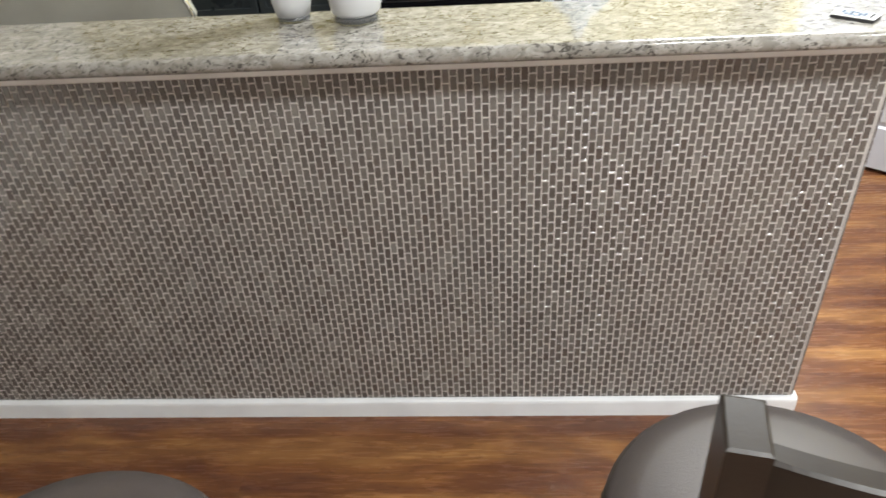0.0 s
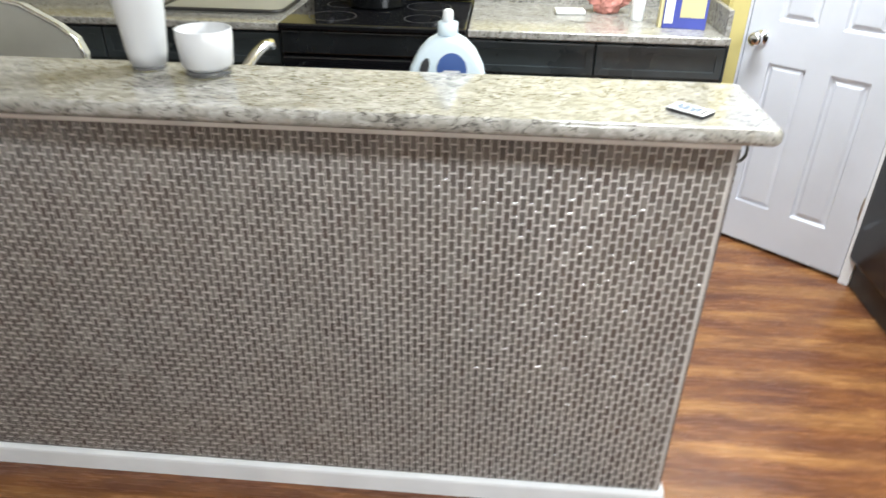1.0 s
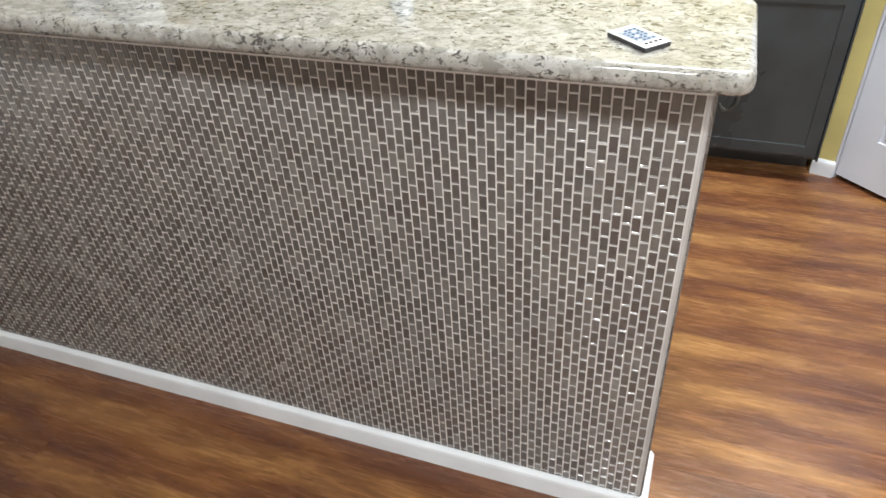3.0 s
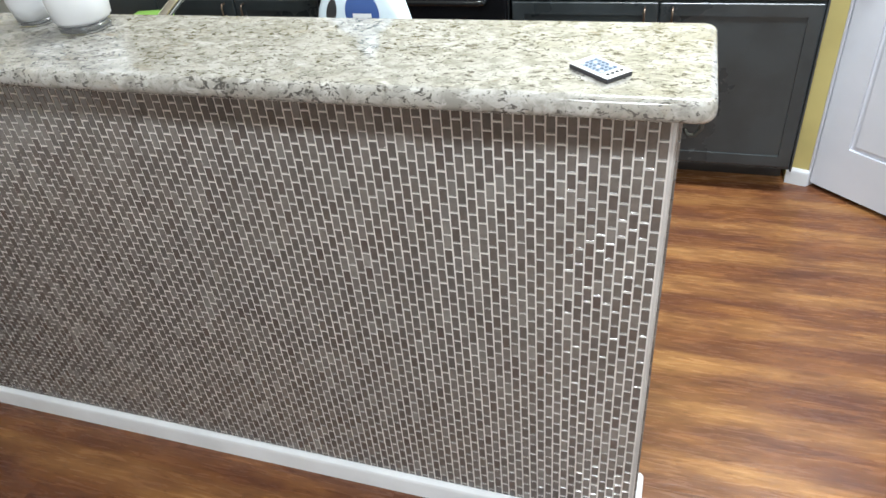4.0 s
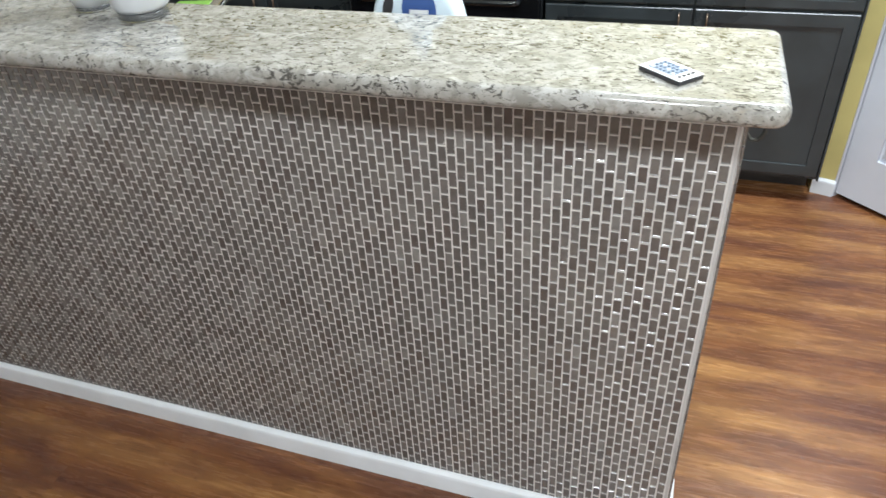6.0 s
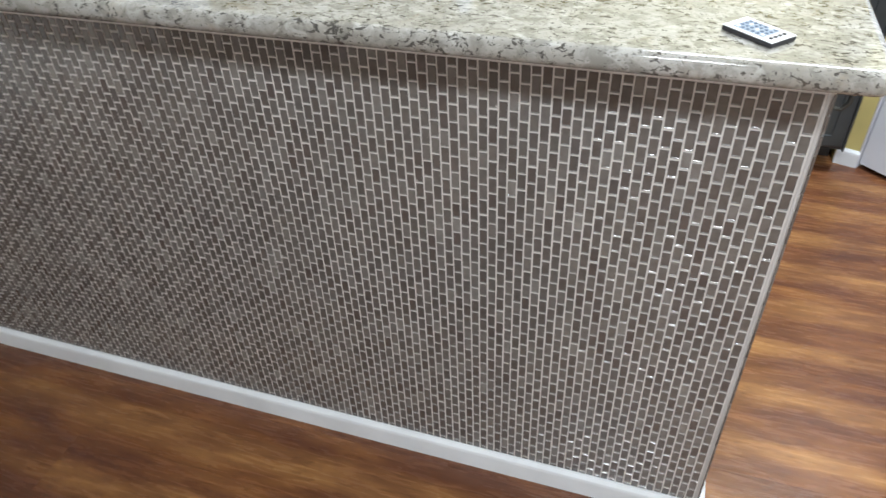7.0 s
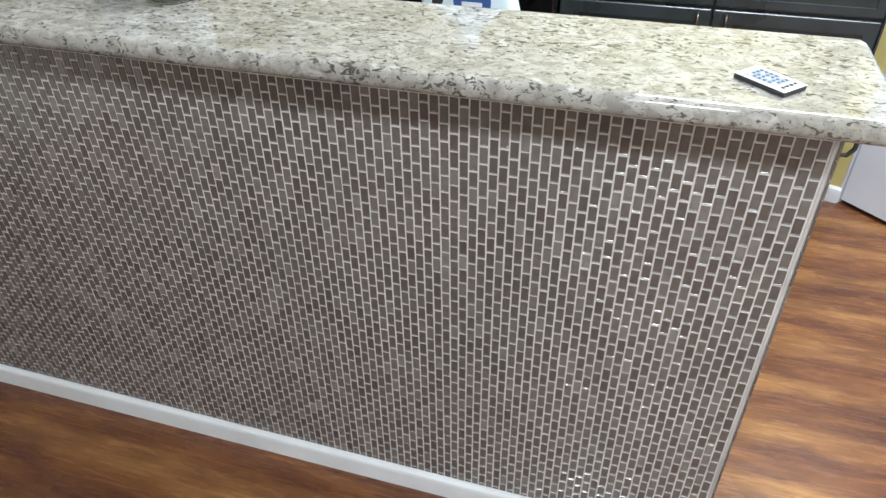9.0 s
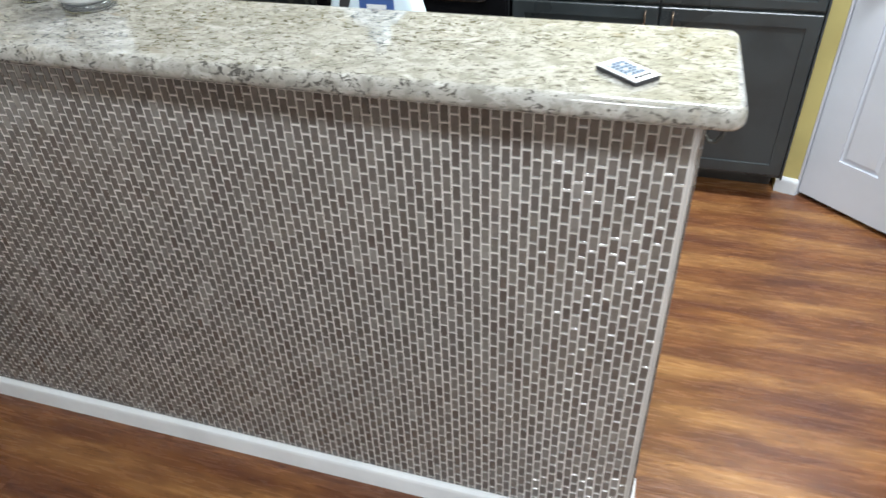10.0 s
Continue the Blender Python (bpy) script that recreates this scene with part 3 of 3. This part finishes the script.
def candle_jar():
    t = thing("candle_jar", pose(-1.080, 0.112, SLAB_Z1), "short frosted white glass jar with clear base on the bar", "jar")
    part("jar", lathe([(0, 0.016), (0.044, 0.016), (0.052, 0.024), (0.055, 0.055), (0.057, 0.096), (0.0545, 0.097), (0.052, 0.055), (0.047, 0.03), (0, 0.026)], 48), FROST, t, smooth=True)
    part("foot", lathe([(0, 0), (0.043, 0), (0.047, 0.004), (0.046, 0.0158), (0, 0.0158)], 40), FOOT, t, "thick clear glass base", True)


tumbler()
candle_jar()


def remote():
    """A flat card remote: white frame, grey face, blue keys."""
    t = thing("remote_control", pose(-0.1085, -0.0095, SLAB_Z1, 0, 0, -42.0), "small flat white card remote with blue keys on the bar", "remote")
    part("case", box(-0.0388, 0.0388, -0.0225, 0.0225, 0.0, 0.0060, 0.0016, 2), RDARK, t, "dark lower case")
    part("frame", box(-0.0386, 0.0386, -0.0223, 0.0223, 0.0061, 0.0074, 0.0006, 1), RWHITE, t)
    part("face", box(-0.0275, 0.0200, -0.0165, 0.0165, 0.0075, 0.0078), RFACE, t)
    for i in range(6):
        for j in range(4):
            k = part("key", lathe([(0, 0), (0.0024, 0), (0.0022, 0.0008), (0, 0.001)], 8), RWHITE if (i + 2 * j) % 5 == 0 else RBLUE, t)
            k.location = (-0.0225 + i * 0.0076, -0.0115 + j * 0.0077, 0.00785)
    for j in range(4):
        k = part("key", lathe([(0, 0), (0.0028, 0), (0.0026, 0.0012), (0, 0.0014)], 8), RDARK, t)
        k.location = (0.0285, -0.0120 + j * 0.0080, 0.00745)


remote()

hook = tube([(0.004, 0.060, 1.018), (0.014, 0.056, 1.021), (0.026, 0.051, 1.013), (0.034, 0.048, 0.998), (0.033, 0.046, 0.982), (0.025, 0.045, 0.971), (0.015, 0.044, 0.972), (0.010, 0.043, 0.981)],
            [0.0038, 0.0034, 0.0034, 0.0034, 0.0034, 0.0034, 0.0032, 0.0024], 10)
tagged(part("hook", hook, HOOK, smooth=True), "dark iron wire hook at the end of the bar wall", "hook")


# ---- on the lower worktop ----
def detergent():
    t = thing("detergent_bottle", pose(-0.589, 0.292, COUNTER) @ Matrix.Diagonal((1.04, 1.0, 1.09, 1)), "pale blue plastic detergent bottle with a round shoulder", "bottle")
    right = [(0.070, 0.0), (0.082, 0.02), (0.089, 0.06), (0.091, 0.10), (0.088, 0.14), (0.078, 0.175), (0.062, 0.205), (0.042, 0.225), (0.022, 0.236)]
    pts = right + [(-x, z) for x, z in right[::-1]]
    body = outline(pts, -0.032, 0.032, 0.014, 4)
    b = part("bottle", body, PALEBLUE, t, smooth=True)
    part("neck", lathe([(0, 0.2365), (0.022, 0.2365), (0.021, 0.262), (0, 0.262)], 24), PALEBLUE, t, smooth=True)
    part("cap", lathe([(0, 0.2622), (0.012, 0.2622), (0.0105, 0.284), (0.007, 0.287), (0, 0.287)], 20), LABELWHITE, t, "white pull cap", True)
    disc = [(0.012 + 0.033 * math.cos(radians(a)), 0.170 + 0.036 * math.sin(radians(a))) for a in range(0, 360, 12)]
    part("label", outline(disc, -0.0332, -0.0324), LABELBLUE, b, "round blue label")
    part("label_band", box(-0.006, 0.030, -0.0342, -0.0334, 0.158, 0.170), LABELWHITE, b, "white label band")
    grip = [(-0.048 + 0.010 * math.cos(radians(a)) + 0.006 * math.sin(radians(a)), 0.172 + 0.022 * math.sin(radians(a))) for a in range(0, 360, 20)]
    part("grip_hole", outline(grip, -0.0332, -0.0324), RDARK, b, "dark grip opening")


detergent()

g = part("drinking_glass", lathe([(0, 0), (0.026, 0), (0.031, 0.135), (0.0295, 0.135), (0.0245, 0.006), (0, 0.006)], 36), CLEAR, smooth=True)
g.location = (-0.438, 0.36, COUNTER)
tagged(g, "clear drinking glass on the lower worktop", "glass")


def dish_tub():
    """A deep tub with a rolled rim, standing on its side against the wall end."""
    t = thing("dish_tub", pose(-1.80, 0.60, COUNTER), "grey metal tub with a bright rolled rim on the worktop", "tub")
    pts = [(0.02, 0.0), (0.13, 0.0), (0.175, 0.05), (0.19, 0.11), (0.175, 0.155), (0.13, 0.19), (0.04, 0.24), (-0.3, 0.30), (-0.42, 0.28), (-0.45, 0.1), (-0.40, 0.0)]
    part("shell", outline(pts, -0.06, -0.02, 0.012, 3), TUB, t, smooth=False)
    rim = [(x, -0.06, z) for x, z in pts[1:9]]
    part("rim", tube(rim, 0.006, 8), CHROME, t, "bright rolled rim", True)


dish_tub()

# ---- on the back worktops ----
def carton():
    t = thing("carton", pose(0.272, 1.70, COUNTER, 0, 0, -6), "blue and pale yellow printed food carton on the worktop", "carton")
    part("box", box(-0.085, 0.085, -0.035, 0.035, 0.0, 0.20, 0.002, 1), BOXBLUE, t)
    part("printed_panel", box(-0.02, 0.075, -0.0362, -0.0352, 0.045, 0.19), BOXYELLOW, t, "pale yellow print")
    part("printed_panel", box(-0.08, -0.045, -0.0362, -0.0352, 0.02, 0.19), LABELWHITE, t, "white print")
    part("end_panel", box(-0.1, -0.0852, -0.03, 0.03, 0.0, 0.15, 0.002, 1), BOXYELLOW, t, "opened end flap")


carton()


def crumpled_bag():
    random.seed(4)
    bm = bmesh.new()
    bmesh.ops.create_icosphere(bm, subdivisions=4, radius=1.0)
    for v in bm.verts:
        n = noise.noise(v.co * 2.3) * 0.28 + noise.noise(v.co * 6.0) * 0.12
        v.co = Vector((v.co.x * 0.085 * (1 + n), v.co.y * 0.05 * (1 + n), max(0.0, 0.075 + v.co.z * 0.078 * (1 + n))))
    b = part("snack_bag", bm, PINK)
    b.location = (0.0, 1.94, COUNTER)
    tagged(b, "crumpled glossy pink plastic bag on the worktop", "bag")


crumpled_bag()
s = part("shaker_bottle", lathe([(0, 0), (0.026, 0), (0.028, 0.006), (0.028, 0.10), (0.020, 0.12), (0.018, 0.15), (0, 0.152)], 28), LABELWHITE, smooth=True)
s.location = (0.105, 1.81, COUNTER)
tagged(s, "small white plastic bottle on the worktop", "bottle")
n = part("folded_napkin", box(-0.065, 0.065, -0.04, 0.04, 0.0, 0.018, 0.006, 2), PAPER)
n.matrix_world = pose(-0.17, 1.91, COUNTER, 0, 0, 4)
tagged(n, "folded white paper napkin on the worktop", "napkin")


def tray():
    t = thing("tray", pose(-1.66, 1.84, COUNTER), "grey rounded tray with a dark rim on the worktop", "tray")
    pts = []
    for cx, cy, a0 in ((0.22, 0.12, 0), (-0.22, 0.12, 90), (-0.22, -0.12, 180), (0.22, -0.12, 270)):
        pts += [(cx + 0.05 * math.cos(radians(a0 + 15 * k)), cy + 0.05 * math.sin(radians(a0 + 15 * k))) for k in range(7)]
    bm = bmesh.new()
    f = bm.faces.new([bm.verts.new((x, y, 0.002)) for x, y in pts])
    out = bmesh.ops.extrude_face_region(bm, geom=[f])
    for v in out["geom"]:
        if isinstance(v, bmesh.types.BMVert):
            v.co.z = 0.012
    part("plate", bm, TUB, t)
    ring = [(x, y, 0.014) for x, y in pts]
    part("rim", tube(ring + ring[:1], 0.008, 8), IRON, t, "dark rim", True)


tray()
s = part("sponge", box(-0.055, 0.055, -0.035, 0.035, 0.0, 0.03, 0.006, 2), GREEN)
s.matrix_world = pose(-1.45, 0.715, COUNTER, 0, 0, 12)
tagged(s, "green dish sponge beside the sink", "sponge")


# ---- bar stools ----
def stool(m, label):
    t = thing("bar_stool", m, label, "bar stool", "stools at the bar")
    seat_z = 0.735
    part("seat", lathe([(0, seat_z), (0.187, seat_z), (0.203, seat_z + 0.012), (0.206, seat_z + 0.028), (0.196, seat_z + 0.043), (0.16, seat_z + 0.054), (0.08, seat_z + 0.058), (0, seat_z + 0.058)], 56),
         SEAT, t, "grey brown leather seat cushion", True)
    part("seat_frame", lathe([(0, seat_z - 0.045), (0.177, seat_z - 0.045), (0.192, seat_z - 0.035), (0.192, seat_z - 0.0005), (0, seat_z - 0.0005)], 56), DARKWOOD, t, smooth=False)
    part("piping", tube([(0.205 * math.cos(radians(a)), 0.205 * math.sin(radians(a)), seat_z + 0.004) for a in range(0, 361, 10)], 0.005, 8), PIPING, t, smooth=True)
    for sx in (-1, 1):
        for sy in (-1, 1):
            part("leg", tube([(sx * 0.122, sy * 0.122, seat_z - 0.046), (sx * 0.165, sy * 0.165, 0.30), (sx * 0.19, sy * 0.19, 0.0)], [0.02, 0.018, 0.015], 10), DARKWOOD, t, smooth=True)
    for a in range(4):
        x0, y0 = ((-1, -1), (1, -1), (1, 1), (-1, 1))[a]
        x1, y1 = ((1, -1), (1, 1), (-1, 1), (-1, -1))[a]
        part("stretcher", tube([(x0 * 0.170, y0 * 0.170, 0.26), (x1 * 0.170, y1 * 0.170, 0.26)], 0.011, 8), DARKWOOD, t, smooth=True)
    # leaning posts of square section
    for s in (-1, 1):
        bm = bmesh.new()
        rings = []
        for x, y, z, w, d in ((0.112, -0.150, seat_z - 0.045, 0.014, 0.020), (0.120, -0.190, 0.86, 0.014, 0.020), (0.127, -0.206, 1.03, 0.014, 0.022), (0.131, -0.216, 1.1645, 0.0140, 0.024), (0.131, -0.216, 1.166, 0.0120, 0.0215)):
            rings.append([bm.verts.new((s * x + i * w, y + j * d, z)) for i, j in ((-1, -1), (1, -1), (1, 1), (-1, 1))])
        for r0, r1 in zip(rings, rings[1:]):
            for k in range(4):
                bm.faces.new((r0[k], r0[(k + 1) % 4], r1[(k + 1) % 4], r1[k]))
        bm.faces.new(rings[0])
        bm.faces.new(rings[-1][::-1])
        part("back_post", bm, DARKWOOD, t)
    # curved board between the posts
    bm = bmesh.new()
    rows = []
    n = 20
    for i in range(n + 1):
        a = -1 + 2 * i / n
        x, y = a * 0.1160, -0.222 - 0.014 * (1 - a * a)
        w = 0.010
        rows.append([bm.verts.new((x, y + dy, z)) for dy, z in ((-w - 0.001, 1.09), (-w, 1.1502), (-w + 0.003, 1.152), (w - 0.003, 1.152), (w, 1.147), (w + 0.006, 1.05), (w + 0.012, 0.97), (-w + 0.010, 0.97))])
    for r0, r1 in zip(rows, rows[1:]):
        for k in range(8):
            bm.faces.new((r0[k], r0[(k + 1) % 8], r1[(k + 1) % 8], r1[k]))
    bm.faces.new(rows[0])
    bm.faces.new(rows[-1][::-1])
    part("back_board", bm, DARKWOOD, t, "curved dark wooden back board", False)
    return t


first = stool(pose(-0.478, -0.893, 0, 0, 0, -12), "dark wooden bar stool with round grey leather seat")
copy_thing(first, pose(-1.295, -1.005, 0, 0, 0, 6))

# ---- floor planks ----
def plank_mesh(length, width):
    bm = box(0, length - 0.0001, 0, width - 0.0002, -0.012, 0.0)
    mesh = bpy.data.meshes.new("plank")
    bm.to_mesh(mesh)
    bm.free()
    mesh.materials.append(WOOD)
    return mesh


floor = tagged(new("floor"), "glossy orange brown wood laminate planks", "floor", kind="structure")
random.seed(11)
WIDE, LONG = 0.178, 1.2
whole = plank_mesh(LONG, WIDE)
y = -2.7
while y < 2.2:
    x = -2.9 - random.random() * LONG
    while x < 3.0:
        x0, x1 = max(x, -2.9), min(x + LONG, 3.0)
        if x1 - x0 > 0.01:
            o = new("plank", whole if x1 - x0 > LONG - 0.0005 else plank_mesh(x1 - x0, WIDE))
            o.parent = floor
            o.location = (x0, y, 0.0)
        x += LONG
    y += WIDE

# ---- mosaic tiles ----
COL, ROW, GAP = 0.01625, 0.03137, 0.0028


def tile_faces(w, h, lip, tall):
    """Corners and faces of one glass tile: a low field over a raised lower rim, lip deep and tall high; faces -y, its centre at the origin."""
    def loop(side, low, top, y_low, y_top):
        return [(-w / 2 + side, y_low, -h / 2 + low), (w / 2 - side, y_low, -h / 2 + low), (w / 2 - side, y_top, h / 2 - top), (-w / 2 + side, y_top, h / 2 - top)]
    rim = 0.0007 - lip
    pts = loop(0, 0, 0, 0.004, 0.004) + loop(0, 0, 0, 0.0006, 0.0006) + loop(0.0004, 0.0004, 0.0004, rim, 0.0)
    pts += loop(0.0008, 0.0005 + 0.47 * tall, 0.0008, rim + 0.53 * lip, 0.0003) + loop(0.0012, 0.0005 + tall, 0.0012, 0.0007, 0.0004)
    faces = []
    for k in range(4):
        for c in range(4):
            d = (c + 1) % 4
            faces.append((k * 4 + c, k * 4 + d, k * 4 + 4 + d, k * 4 + 4 + c))
    faces.append((16, 17, 18, 19))
    return pts, faces


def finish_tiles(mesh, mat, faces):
    """Body and lower-edge materials, the edge painted pale as a gleam; each tile has 17 faces, of which the 9th and
    13th make its lower edge.
    """
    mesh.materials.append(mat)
    mesh.materials.append(TILE_GLEAM)
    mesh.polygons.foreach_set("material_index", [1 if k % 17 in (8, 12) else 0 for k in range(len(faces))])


def column_tiles(i):
    """Centres and heights of the tiles of column i, counted from the free end."""
    x = EDGE - COL / 2 - i * COL
    z = TILE_TOP - 0.001 + (ROW / 2 if i % 2 else 0.0)
    out = []
    while z > TILE_LOW + 0.004:
        hi, lo = min(z, TILE_TOP - 0.001), max(z - ROW, TILE_LOW - 0.004)
        if hi - lo > 0.006:
            out.append((x, (hi + lo) / 2, hi - lo - GAP - 0.0006))
        z -= ROW
    return out


meshes = {}
random.seed(21)
PICKED = 10
for i in range(PICKED):
    for x, z, h in column_tiles(i):
        shape = random.choice(((0.0014, 0.0012), (0.0014, 0.0015), (0.0013, 0.0016), (0.0012, 0.0018), (0.0015, 0.0014), (0.0009, 0.0018), (0.0012, 0.0012)))
        key = (round(h, 4), shape)
        if key not in meshes:
            mesh = bpy.data.meshes.new("tile")
            pts, faces = tile_faces(COL - GAP, h, *shape)
            mesh.from_pydata(pts, [], faces)
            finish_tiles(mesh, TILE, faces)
            meshes[key] = mesh
        o = new("tile", meshes[key])
        o.parent = bar_wall
        o.matrix_world = pose(x + random.gauss(0, 0.00015), 0.0, z + random.gauss(0, 0.0002), random.gauss(0, 0.8), random.gauss(0, 0.4), random.gauss(0, 2.0))
verts, polys = [], []
i = PICKED
while EDGE - (i + 1) * COL > BAR_L:
    for x, z, h in column_tiles(i):
        pts, faces = tile_faces(COL - GAP, h, random.uniform(0.0009, 0.0015), random.uniform(0.0012, 0.0018))
        m = pose(x + random.gauss(0, 0.00015), 0.0, z + random.gauss(0, 0.0002), random.gauss(0, 0.8), random.gauss(0, 0.4), random.gauss(0, 2.0))
        n = len(verts)
        verts += [tuple(m @ Vector(p)) for p in pts]
        polys += [tuple(n + k for k in f) for f in faces]
    i += 1
mesh = bpy.data.meshes.new("tile_field")
mesh.from_pydata(verts, [], polys)
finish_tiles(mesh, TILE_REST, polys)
field = new("tile_field", mesh)
field.parent = bar_wall
tagged(field, "", "", "", "stuff")

# tiles round the free end of the bar, seen by their edges
verts, polys = [], []
for i in range(6):
    z = TILE_TOP - 0.001 + (ROW / 2 if i % 2 else 0.0)
    while z > TILE_LOW + 0.004:
        hi, lo = min(z, TILE_TOP - 0.001), max(z - ROW, TILE_LOW - 0.004)
        if hi - lo > 0.006:
            pts, faces = tile_faces(COL - GAP, hi - lo - GAP, 0.0007, 0.0012)
            m = pose(0.0066, 0.0030 + COL / 2 + i * COL, (hi + lo) / 2, 0, 0, 90)
            n = len(verts)
            verts += [tuple(m @ Vector(p)) for p in pts]
            polys += [tuple(n + k for k in f) for f in faces]
        z -= ROW
mesh = bpy.data.meshes.new("end_tile_field")
mesh.from_pydata(verts, [], polys)
mesh.materials.append(TILE_REST)
field = new("end_tile_field", mesh)
field.parent = bar_wall
tagged(field, "", "", "", "stuff")
